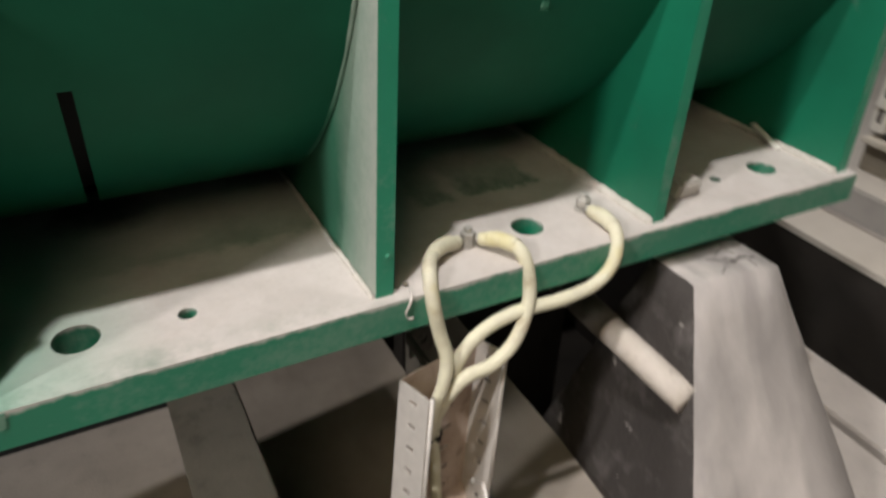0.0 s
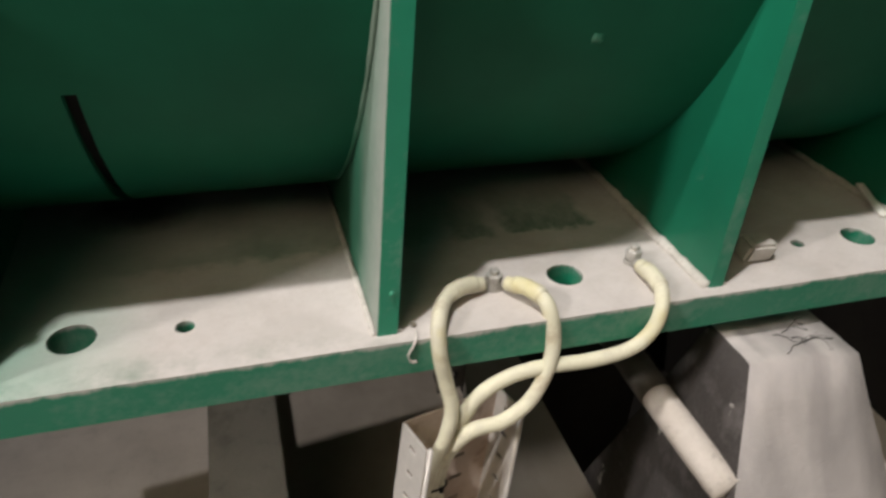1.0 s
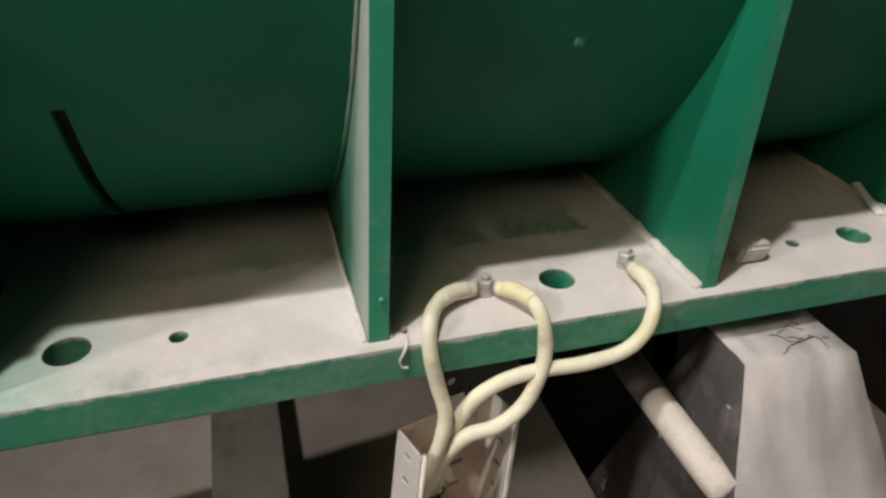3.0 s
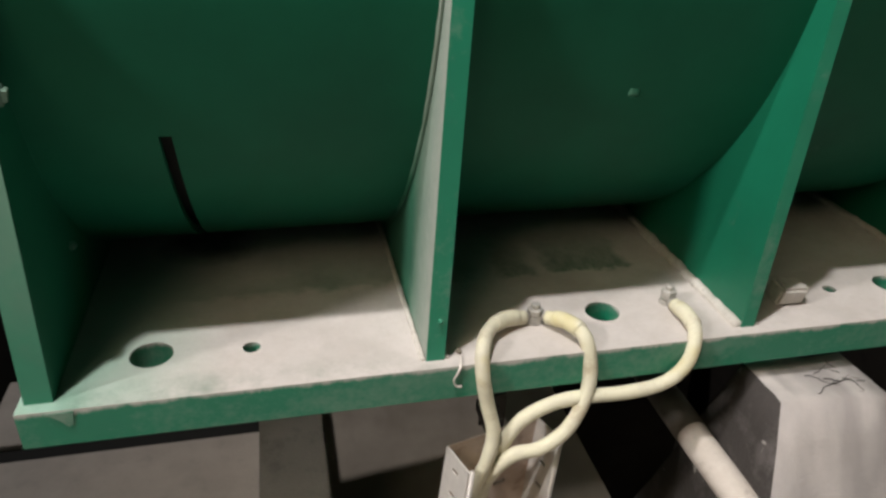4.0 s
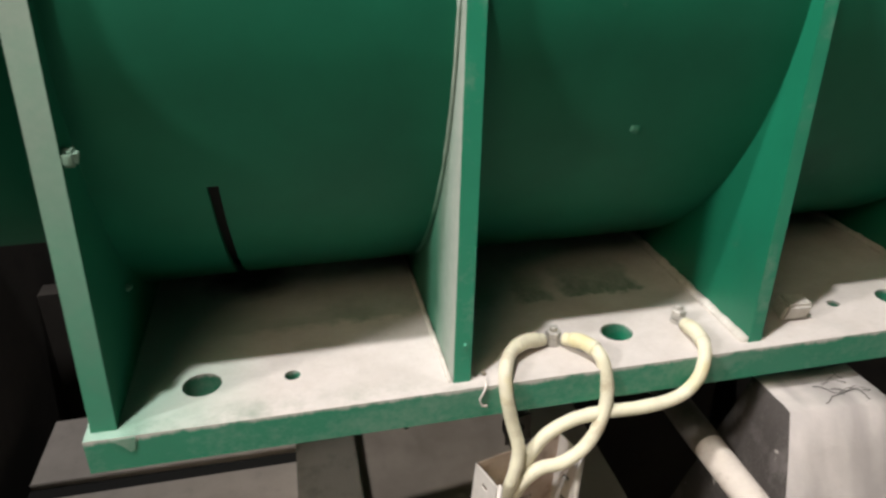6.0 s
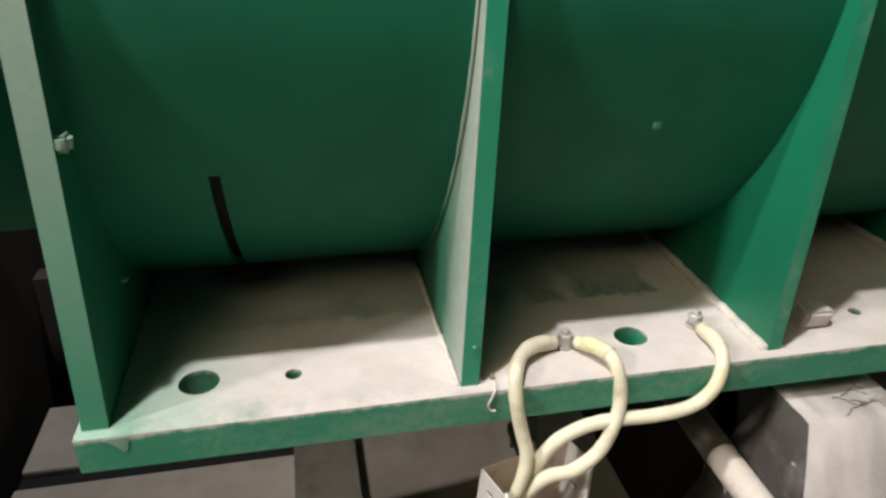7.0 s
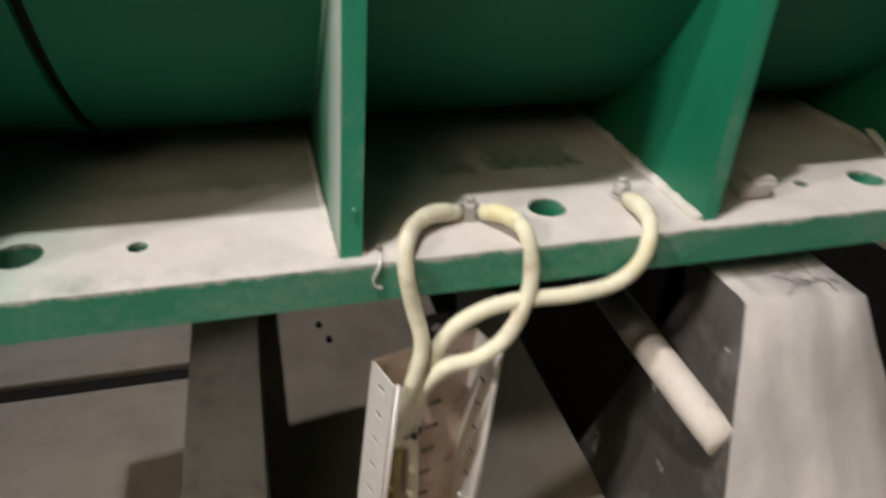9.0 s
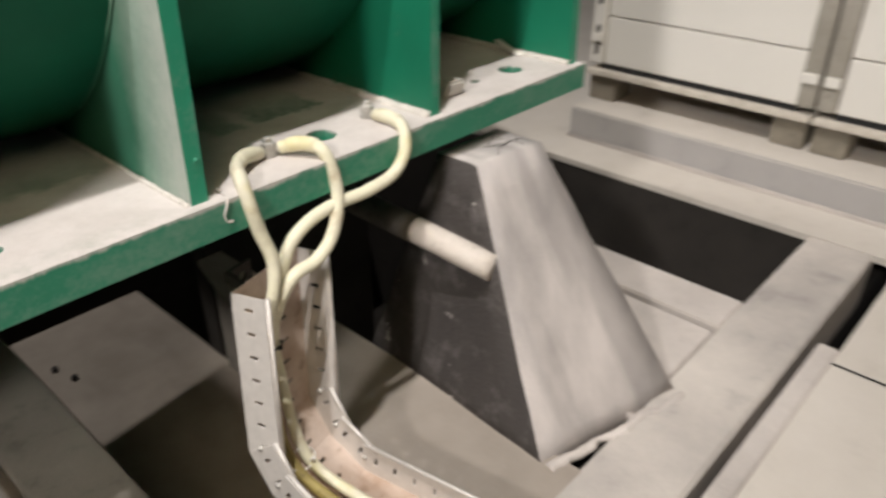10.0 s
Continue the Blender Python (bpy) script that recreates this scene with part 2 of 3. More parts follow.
def cable_skin():
    n = Nodes("pale_yellow_cable")
    patch, fine = n.noise(22, 6, 0.7), n.noise(180, 3)
    colour = n.mix(n.ramp(patch, 0.42, 0.68), (0.71, 0.675, 0.505), (0.60, 0.56, 0.44))
    colour = n.mix(n.ramp(n.noise(9, 3), 0.56, 0.70, 0, 0.7), colour, (0.55, 0.46, 0.13))
    colour = n.mix(n.ramp(n.noise(31, 4, 0.7), 0.56, 0.72, 0, 0.55), colour, (0.40, 0.31, 0.19))
    return n.done(colour, 0.65, n.math("ADD", patch, fine), 0.35, 0.001)


M_CABLE = cable_skin()
M_CABLE_OLD = stone("dirty_yellow_cable", (0.45, 0.36, 0.12), (0.26, 0.20, 0.07), 20, 120, 0.6, 0.0006)


# ---- building blocks ----
def part(name, bm, material, parent=None, label="", smooth=False):
    mesh = bpy.data.meshes.new(name)
    bmesh.ops.recalc_face_normals(bm, faces=bm.faces)
    bm.to_mesh(mesh)
    bm.free()
    for m in material if isinstance(material, (list, tuple)) else (material,):
        mesh.materials.append(m)
    for p in mesh.polygons:
        p.use_smooth = smooth
    ob = new(name, mesh)
    if parent:
        ob.parent = parent
    return tagged(ob, label)


def thing(name, label, category, at=(0, 0, 0), group="", kind=""):
    ob = new(name)
    ob.location = at
    return tagged(ob, label, category, group, kind)


def soften(bm, width, segments=2):
    edges = [e for e in bm.edges if len(e.link_faces) == 2 and e.calc_face_angle(0) > 0.6]
    bmesh.ops.bevel(bm, geom=edges, offset=width, segments=segments, affect="EDGES", clamp_overlap=True)


def block(lo, hi, bevel=0.0, segments=2, bm=None):
    bm = bm or bmesh.new()
    size, mid = [h - l for l, h in zip(lo, hi)], [(h + l) / 2 for l, h in zip(lo, hi)]
    bmesh.ops.create_cube(bm, size=1, matrix=Matrix.LocRotScale(mid, None, size))
    if bevel:
        soften(bm, bevel, segments)
    return bm


def prism(outline, holes, depth, place):
    """A plate: a flat outline with holes through it, drawn in x and y, pushed down by depth and laid at the pose given."""
    bm = bmesh.new()
    edges = []
    for ring in (outline, *holes):
        vs = [bm.verts.new((x, y, 0)) for x, y in ring]
        edges += [bm.edges.new((vs[i], vs[(i + 1) % len(vs)])) for i in range(len(vs))]
    bmesh.ops.triangle_fill(bm, use_beauty=True, use_dissolve=False, edges=edges)
    out = bmesh.ops.extrude_face_region(bm, geom=bm.faces[:])
    bmesh.ops.translate(bm, verts=[v for v in out["geom"] if isinstance(v, bmesh.types.BMVert)], vec=(0, 0, -depth))
    bmesh.ops.transform(bm, matrix=place, verts=bm.verts)
    return bm


def ring(x, y, r, count=28):
    return [(x + r * math.cos(6.28319 * k / count), y + r * math.sin(6.28319 * k / count)) for k in range(count)]


def box_ring(x0, y0, x1, y1):
    return [(x0, y0), (x1, y0), (x1, y1), (x0, y1)]


def smooth_path(points, steps=8):
    """A Catmull-Rom line through the points."""
    pts = [Vector(p) for p in points]
    pts = [2 * pts[0] - pts[1], *pts, 2 * pts[-1] - pts[-2]]
    out = []
    for a, b, c, d in zip(pts, pts[1:], pts[2:], pts[3:]):
        for k in range(steps):
            t = k / steps
            out.append(0.5 * (2 * b + (c - a) * t + (2 * a - 5 * b + 4 * c - d) * t * t + (3 * b - a - 3 * c + d) * t ** 3))
    return out + [pts[-2]]


def tube(line, radius, sides=14, bm=None, wobble=0.0):
    """A round tube along a line; radius: a number or one for each point."""
    bm = bm or bmesh.new()
    rings, up = [], Vector((0.31, 0.22, 0.93))
    for k, p in enumerate(line):
        along = (line[min(k + 1, len(line) - 1)] - line[max(k - 1, 0)]).normalized()
        side = along.cross(up).normalized()
        up = side.cross(along).normalized()
        r = radius[k] if isinstance(radius, (list, tuple)) else radius
        r *= 1 + wobble * (noise.noise(p * 60))
        rings.append([bm.verts.new(p + r * (math.cos(6.28319 * j / sides) * side + math.sin(6.28319 * j / sides) * up)) for j in range(sides)])
    for a, b in zip(rings, rings[1:]):
        for j in range(sides):
            bm.faces.new((a[j], a[(j + 1) % sides], b[(j + 1) % sides], b[j]))
    bm.faces.new(rings[0])
    bm.faces.new(rings[-1])
    return bm


def ragged(bm, amount, scale, cuts=0):
    if cuts:
        bmesh.ops.subdivide_edges(bm, edges=bm.edges[:], cuts=cuts, use_grid_fill=True)
    for v in bm.verts:
        v.co += noise.noise_vector(v.co * scale) * amount
    return bm


# ---- the hall ----
def structure(name, bm, material, label, category, smooth=False):
    return tagged(part(name, bm, material, None, label, smooth), label, category, kind="structure")


GROUND = -0.546
structure("wall_north", block((-5, 5.0, -1.6), (6, 5.2, 5.2)), M_WALL, "plain grey hall wall behind the machine", "wall")
structure("wall_south", block((-5, -5.2, -1.6), (6, -5.0, 5.2)), M_WALL, "plain grey hall wall", "wall")
structure("wall_west", block((-5.2, -5.2, -1.6), (-5.0, 5.2, 5.2)), M_WALL, "plain grey hall wall", "wall")
structure("wall_east", block((6.0, -5.2, -1.6), (6.2, 5.2, 5.2)), M_WALL, "plain grey hall wall", "wall")
structure("ceiling", block((-5.2, -5.2, 5.2), (6.2, 5.2, 5.4)), M_WALL, "plain grey hall ceiling", "ceiling")
structure("pit_floor", block((-0.19, -0.42, -1.56), (0.40, 1.30, -0.90), 0.003), M_CONC_SOFT, "pale dusty concrete floor of the machine pit", "floor")
structure("pit_floor_west", block((-1.02, -0.42, -1.56), (-0.194, 0.925, -0.90), 0.003), M_CONC, "pale dusty concrete floor of the machine pit", "floor")
structure("pit_floor_ledge", block((-1.02, 0.988, -1.56), (-0.194, 1.28, -0.90), 0.003), M_CONC, "pale dusty ledge beyond a dark gap in the pit floor", "floor")
# black filler makes the floor gap dark, instead of shade
structure("pit_gap_filler", block((-1.02, 0.928, -1.2), (-0.196, 0.985, -0.916)), M_DARK, "black filler that paints the shade in the pit floor gap", "drain")
structure("pit_base", block((-5, -5, -1.62), (6, 5, -1.58)), M_PIT, "bottom of the deep pit, coloured near black as shade", "floor")
structure("pit_wall_west", block((-3.1, -0.42, -1.58), (-3.0, 5.0, -0.60)), M_PIT, "concrete wall of the pit, coloured near black as shade", "wall")
# added blocker: keeps hall_lamp_left from reaching the pit floor
structure("lamp_blocker_machine_end", block((-1.20, 0.10, -1.58), (-1.10, 4.9, 0.90)), M_PIT, "added dark wall that keeps the left lamp off the pit", "wall")
structure("pit_wall_north", block((-3.0, 1.62, -1.58), (1.5, 1.70, -0.62)), M_PIT, "concrete wall of the pit, coloured near black as shade", "wall")
structure("floor_hall", block((-5, -5, -0.70), (6, -0.585, GROUND - 0.004)), M_FLOOR, "pale dusty hall floor", "floor")
structure("floor_east", block((1.548, -0.58, -0.565), (6, 5, GROUND)), M_FLOOR, "pale dusty hall floor beside the pit", "floor")
structure("pit_wall_south", block((-5, -0.52, -1.58), (6, -0.42, -0.70)), M_PIT, "concrete wall of the pit, coloured near black as shade", "wall")
# added sheet of near black in place of the shadowed void beneath the plate
structure("pit_shade_inner", block((0.402, 0.80, -1.58), (0.982, 0.86, -0.062)), M_PIT, "added dark wall standing in for the shade under the machine", "wall")
structure("pit_wall_east", block((1.552, -0.42, -1.58), (1.67, 4.9, -0.566)), M_PIT, "concrete wall of the pit, coloured near black as shade", "wall")
rim = block((-5, -0.522, -0.70), (1.548, -0.36, GROUND), 0.006)
structure("pit_rim", rim, M_RIM, "dusty concrete rim along the pit", "kerb")
lip = block((-5, -0.584, -0.70), (1.07, -0.545, GROUND + 0.006), 0.004)
structure("floor_edge", ragged(lip, 0.004, 25, 3), M_CONC, "crumbled concrete edge of the hall floor", "kerb")
structure("floor_seam", block((1.02, -5, GROUND - 0.003), (1.027, -0.586, GROUND - 0.002)), M_DARK, "thin dark seam in the hall floor", "floor joint")


def beam(name, lo, hi, material, label):
    web = thing(name, label, "beam")
    part("flange", block(lo, hi, 0.004), material, web)
    mid = (lo[0] + hi[0]) / 2
    part("web", block((mid - 0.008, lo[1] + 0.01, -0.90), (mid + 0.008, hi[1] - 0.01, lo[2])), material, web)
    return web


beam("steel_beam", (-0.248, -0.36, -0.545), (-0.112, 1.6, -0.520), M_BEAM, "brown dusty steel beam lying across the pit")
beam("steel_beam", (0.985, -0.36, -0.575), (1.118, 0.36, GROUND), M_CONC, "pale dusty steel beam across the pit")
sill = block((0.60, -0.358, -0.60), (0.962, 0.16, GROUND), 0.004)
structure("pit_cover", sill, M_CONC, "dusty slab that covers the pit beside the support", "slab")

cover = thing("cover_plate", "brown dusty steel plate covering the pit beside the concrete support", "cover plate")
part("sheet", prism([(0.212, -0.368), (0.430, -0.368), (0.430, 0.758), (0.362, 0.758), (0.212, 0.16)], [], 0.016, Matrix.Translation((0, 0, -0.550))), M_COVER, cover)
part("bearer", block((0.385, -0.40, -0.902), (0.398, 0.74, -0.566)), M_BEAM, cover)


# support: a tapered pillar under the front of the base plate
def support():
    bm = bmesh.new()
    low, high = GROUND - 0.03, -0.083
    foot = [(0.392, -0.312), (0.735, -0.402), (0.765, 0.205), (0.434, 0.185)]
    top = [(0.483, -0.068), (0.648, -0.080), (0.644, 0.021), (0.483, 0.023)]
    cuts = 9
    rings = []
    for k in range(cuts + 1):
        f = k / cuts
        rings.append([bm.verts.new((a[0] + (b[0] - a[0]) * f, a[1] + (b[1] - a[1]) * f, low + (high - low) * f)) for a, b in zip(foot, top)])
    for a, b in zip(rings, rings[1:]):
        for k in range(4):
            bm.faces.new((a[k], a[(k + 1) % 4], b[(k + 1) % 4], b[k]))
    bm.faces.new(rings[0][::-1]), bm.faces.new(rings[-1])
    soften(bm, 0.012, 3)
    bmesh.ops.subdivide_edges(bm, edges=[e for e in bm.edges if e.calc_length() > 0.07], cuts=4, use_grid_fill=True)
    for v in bm.verts:
        v.co += noise.noise_vector(v.co * 14) * 0.004 + noise.noise_vector(v.co * 45) * 0.0025
    bm.normal_update()
    # left and back faces take the dark concrete that carries their shade
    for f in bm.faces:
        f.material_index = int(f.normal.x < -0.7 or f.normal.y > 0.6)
    base = thing("machine_support", "tapered dusty concrete pillar with one spotted side, shaded by its colour, under the green machine", "support")
    part("body", bm, [M_SUPPORT, M_SUPPORT_SIDE], base, "", True)
    for k in range(9):
        x, y, turn = random.uniform(0.535, 0.625), random.uniform(-0.062, -0.010), random.choice((0.1, 0.5, -0.5, 2.6, 3.3))
        line = []
        for step in range(random.randint(5, 13)):
            line.append(Vector((x, y, -0.0815)))
            turn += random.uniform(-0.75, 0.75)
            x, y = min(max(x + 0.006 * math.cos(turn), 0.51), 0.635), min(max(y + 0.004 * math.sin(turn), -0.066), 0.01)
        part("crack", tube(line, [0.0007 * (1 - 0.7 * i / len(line)) for i in range(len(line))], 5), M_DARK, base)
    # rough mortar where the pillar stands on the rim
    bead = smooth_path([(0.398 + 0.337 * k / 11, -0.318 - 0.086 * k / 11 + random.uniform(-0.006, 0.004), GROUND - 0.006) for k in range(12)], 5)
    collar = tube(bead, [0.009 + 0.006 * noise.noise(p * 22) for p in bead], 10)
    part("mortar", ragged(collar, 0.006, 40), M_CONC, base, "rough pale mortar at the foot", True)
    return base


support()


# ---- the green machine ----
DRUM_Y, DRUM_Z, DRUM_R = 0.571, 0.50, 0.521
machine = thing("drum_machine", "large green-painted steel drum on a dusty base plate with gussets", "machine")
LEFT, RIGHT, FRONT = -0.47, 0.886, -0.014


def drum_y(z, r=DRUM_R):
    return DRUM_Y - math.sqrt(max(r * r - (z - DRUM_Z) ** 2, 0))


holes = [ring(-0.335, 0.076, 0.0265), ring(-0.213, 0.071, 0.0115, 16), ring(0.27, 0.073, 0.0245), ring(0.641, 0.073, 0.010, 16), ring(0.747, 0.071, 0.0245)]
# unseen back edge is slanted to shape the rear lamp's shadow on the pit floor
plate = prism([(LEFT, FRONT), (RIGHT, FRONT), (RIGHT, 1.20), (LEFT, 1.02)], holes, 0.050, Matrix())
plate.normal_update()
base_plate = part("base_plate", plate, [M_PLATE_EDGE, M_TOP], machine, "thick green base plate, top covered with pale dust")
for p in base_plate.data.polygons:
    if p.normal.z > 0.9 and p.center.z > -0.01:
        p.material_index = 1
# added discs close three holes; their dark green stands for the shaded depth
for x, y, r in ((0.27, 0.073, 0.0242), (0.641, 0.073, 0.0097), (0.747, 0.071, 0.0242)):
    backing_disc = prism(ring(x, y, r), [], 0.002, Matrix.Translation((0, 0, -0.047)))
    part("hole_disc", backing_disc, M_GREEN_SHADED, machine, "added dark green disc that gives a bolt hole its shade")


def shell():
    """The drum's skin, with a narrow slot left open near the first bay."""
    bm = bmesh.new()
    xs = [-0.455, -0.44, -0.36, -0.32, -0.290, -0.2755, -0.1, 0.05, 0.2, 0.35, 0.5, 0.7, 0.86, 0.872]
    turns = [180 + 0.75 * k for k in range(-240, 241)]
    grid = {}
    for i, x in enumerate(xs):
        for j, a in enumerate(turns):
            y, z = DRUM_Y + DRUM_R * math.cos(radians(a)), DRUM_Z + DRUM_R * math.sin(radians(a))
            grid[i, j] = bm.verts.new((x, y, z))
    for i in range(len(xs) - 1):
        for j in range(len(turns) - 1):
            mid = DRUM_Z + DRUM_R * math.sin(radians((turns[j] + turns[j + 1]) / 2))
            front = math.cos(radians(turns[j])) < 0
            if i == 4 and 0.012 < mid < 0.276 and front:
                continue
            bm.faces.new((grid[i, j], grid[i + 1, j], grid[i + 1, j + 1], grid[i, j + 1]))
    ob = part("shell", bm, [M_GREEN_SHADED, M_DARK], machine, "dark green drum shell with a narrow slot")
    # inner skin and an added backing are black, in place of shade within the slot
    thick = ob.modifiers.new("thickness", "SOLIDIFY")
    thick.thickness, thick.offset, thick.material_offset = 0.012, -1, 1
    slot_backing = bmesh.new()
    bmesh.ops.create_cone(slot_backing, cap_ends=True, segments=64, radius1=DRUM_R - 0.022, radius2=DRUM_R - 0.022, depth=1.30, matrix=Matrix.Translation((0.205, DRUM_Y, DRUM_Z)) @ Matrix.Rotation(radians(90), 4, "Y"))
    part("slot_backing", slot_backing, M_DARK, machine, "added black drum that gives the slot its dark inside", True)
    neck = bmesh.new()
    bmesh.ops.create_cone(neck, cap_ends=True, segments=64, radius1=0.44, radius2=0.44, depth=0.62, matrix=Matrix.Translation((-0.785, DRUM_Y, DRUM_Z)) @ Matrix.Rotation(radians(90), 4, "Y"))
    part("neck", neck, M_GREEN_SHADED, machine, "dark green neck beyond the end plate", True)
    return ob


shell()


def upright(x, width, top, name, material, lean, label=""):
    """A gusset plate between the base plate and the drum; it narrows to the top and leans a little."""
    steps = [top * k / 18 for k in range(19)]
    line = []
    for z in steps:
        front = min(0.002 + 0.05 * z, 0.03)
        line.append((min(front, drum_y(min(z, DRUM_Z)) - 0.002), z))
    back = [(min(drum_y(z) + 0.004, 0.42), z) for z in reversed(steps)]
    bm = bmesh.new()
    outline = line + back
    a = [bm.verts.new((x + lean * z, y, z)) for y, z in outline]
    b = [bm.verts.new((x + width + lean * z, y, z)) for y, z in outline]
    n = len(line)
    for side in (a, b):
        for k in range(n - 1):
            bm.faces.new((side[k], side[k + 1], side[2 * n - 2 - k], side[2 * n - 1 - k]))
    for k in range(2 * n):
        bm.faces.new((a[k], a[(k + 1) % (2 * n)], b[(k + 1) % (2 * n)], b[k]))
    bmesh.ops.recalc_face_normals(bm, faces=bm.faces)
    bm.normal_update()
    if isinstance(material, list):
        # faces turned sideways get their own greens, which hold light and shade
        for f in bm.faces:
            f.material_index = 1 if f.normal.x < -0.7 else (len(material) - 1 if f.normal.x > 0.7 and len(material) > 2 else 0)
    return part(name, bm, material, machine, label)


upright(0.001, 0.024, 0.53, "gusset", [M_GREEN_EDGE, M_GREEN_WHITE], 0.05, label="green gusset with a side paled by dust and painted light")
upright(0.446, 0.020, 0.53, "gusset", [M_GREEN_EDGE, M_GREEN_SIDE], 0.062)
upright(0.852, 0.022, 0.53, "gusset", [M_GREEN_EDGE, M_GREEN_SIDE], 0.05)
upright(-0.463, 0.031, 0.98, "end_plate", [M_GREEN_HIGH, M_GREEN_SIDE, M_GREEN_SHADED], 0.025, "green end plate of the drum")


def weld(x, y0, y1, r=0.006):
    line = smooth_path([(x, y0 + (y1 - y0) * k / 12, 0.001) for k in range(13)], 3)
    return part("weld_bead", tube(line, r, 8, wobble=0.35), M_WELD, machine, "", True)


for x in (-0.003, 0.028, 0.442, 0.470, 0.848):
    weld(x, 0.004, 0.41, 0.0085 if x in (0.442, 0.848) else 0.004)


def seam(x, lean, material):
    """Weld along the joint of a gusset and the drum."""
    line = [Vector((x + lean * z, drum_y(z) + 0.001, z)) for z in [0.06 + 0.02 * k for k in range(23)]]
    return part("weld_bead", tube(line, 0.003, 8, wobble=0.5), material, machine, "", True)


seam(-0.002, 0.05, M_GREEN_WHITE)
lug = ragged(block((-0.430, 0.022, 0.338), (-0.408, 0.042, 0.358), 0.005), 0.003, 70, 2)
part("lug", lug, M_GREEN_HIGH, machine, "small dusty lug on the end plate")
scar = block((-0.432, 0.172, 0.104), (-0.421, 0.184, 0.114), 0.003)
part("lug", scar, M_GREEN_MID, machine)
spatter = bmesh.new()
bmesh.ops.create_icosphere(spatter, subdivisions=2, radius=0.0032, matrix=Matrix.Translation((0.0185, 0.0035, 0.058)))
part("weld_spatter", spatter, M_GREEN_EDGE, machine, "", True)
bare = prism([(-0.438, -0.003), (-0.408, -0.002), (-0.411, -0.021), (-0.417, -0.023), (-0.424, -0.014)], [], 0.0012, pose(0, FRONT - 0.0014, 0, 90, 0, 0))
part("bare_patch", bare, M_GREEN_MID, machine, "pale chipped patch at the plate corner")
chip = ragged(block((0.262, drum_y(0.315) - 0.0012, 0.306), (0.281, drum_y(0.315) + 0.006, 0.325), 0.003), 0.002, 60, 2)
part("weld_scar", chip, M_GREEN_MID, machine, "pale scar on the drum shell", True)


# ---- earth cables and their bolts ----
def hexagon(z0, z1, r, bm=None, sides=6, turn=0.3):
    bm = bm or bmesh.new()
    bmesh.ops.create_cone(bm, cap_ends=True, segments=sides, radius1=r, radius2=r, depth=z1 - z0, matrix=Matrix.Translation((0, 0, (z0 + z1) / 2)) @ Matrix.Rotation(turn, 4, "Z"))
    return bm


def bolt(x, y, turn):
    b = thing("bolt", "dusty zinc-plated bolt with nut and washers on the base plate", "bolt", (x, y, 0), "earthing bolts")
    part("washer", hexagon(0.0005, 0.003, 0.0125, sides=24), M_STEEL, b)
    part("spring_washer", hexagon(0.009, 0.012, 0.0105, sides=24), M_STEEL, b)
    nut = hexagon(0.012, 0.022, 0.0115, turn=turn)
    soften(nut, 0.0012, 1)
    part("nut", nut, M_STEEL, b)
    stud = hexagon(0.003, 0.029, 0.0060, sides=16)
    soften(stud, 0.001, 1)
    part("stud", stud, M_STEEL, b)
    return b


BOLT_A, BOLT_B = (0.166, 0.066), (0.374, 0.080)
bolt(*BOLT_A, 0.2)
bolt(*BOLT_B, 0.7)
R_CABLE = 0.0098


def cable(points, bolt_at, lift, label, shrink=(3, 14)):
    c = thing("earth_cable", label, "cable", group="earth cables")
    line = smooth_path(points, 8)
    part("sheath", tube(line, R_CABLE, 16, wobble=0.05), M_CABLE, c, "", True)
    part("sleeve", tube(line[shrink[0]:shrink[1]], R_CABLE * 1.13, 16, wobble=0.05), M_CABLE, c, "yellow shrink sleeve", True)
    start, to = Vector(points[0]), Vector((*bolt_at, lift))
    way = (start - to).normalized()
    part("crimp", tube([to + way * 0.012, to + way * 0.02, start + way * 0.004], [0.006, 0.0075, 0.0078], 12), M_STEEL, c, "zinc crimp", True)
    palm = prism(ring(0, 0, 0.0115, 20), [ring(0, 0, 0.0062, 16)], 0.0025, Matrix.Translation(to))
    part("palm", palm, M_STEEL, c)
    return c


cable([(0.149, 0.063, 0.010), (0.118, 0.052, 0.018), (0.090, 0.030, 0.018), (0.073, -0.004, 0.013), (0.071, -0.019, -0.018), (0.079, -0.022, -0.062), (0.087, -0.030, -0.103), (0.080, -0.036, -0.143), (0.066, -0.030, -0.20), (0.058, -0.018, -0.27)],
      BOLT_A, 0.006, "pale yellow earth cable looping from a bolt into the tray")
cable([(0.180, 0.055, 0.012), (0.199, 0.028, 0.020), (0.213, -0.002, 0.012), (0.219, -0.018, -0.035), (0.208, -0.030, -0.073), (0.186, -0.038, -0.108), (0.151, -0.042, -0.130), (0.114, -0.040, -0.138), (0.088, -0.032, -0.175), (0.074, -0.018, -0.235), (0.070, -0.012, -0.28)],
      BOLT_A, 0.009, "pale yellow earth cable bowing from a bolt into the tray")
cable([(0.3725, 0.058, 0.010), (0.374, 0.026, 0.013), (0.370, -0.006, 0.006), (0.355, -0.026, -0.025), (0.324, -0.030, -0.053), (0.271, -0.028, -0.064), (0.209, -0.024, -0.066), (0.163, -0.022, -0.075), (0.123, -0.024, -0.098), (0.099, -0.022, -0.147), (0.088, -0.008, -0.22), (0.082, -0.004, -0.28)],
      BOLT_B, 0.006, "pale yellow earth cable sagging below the plate edge to the tray")


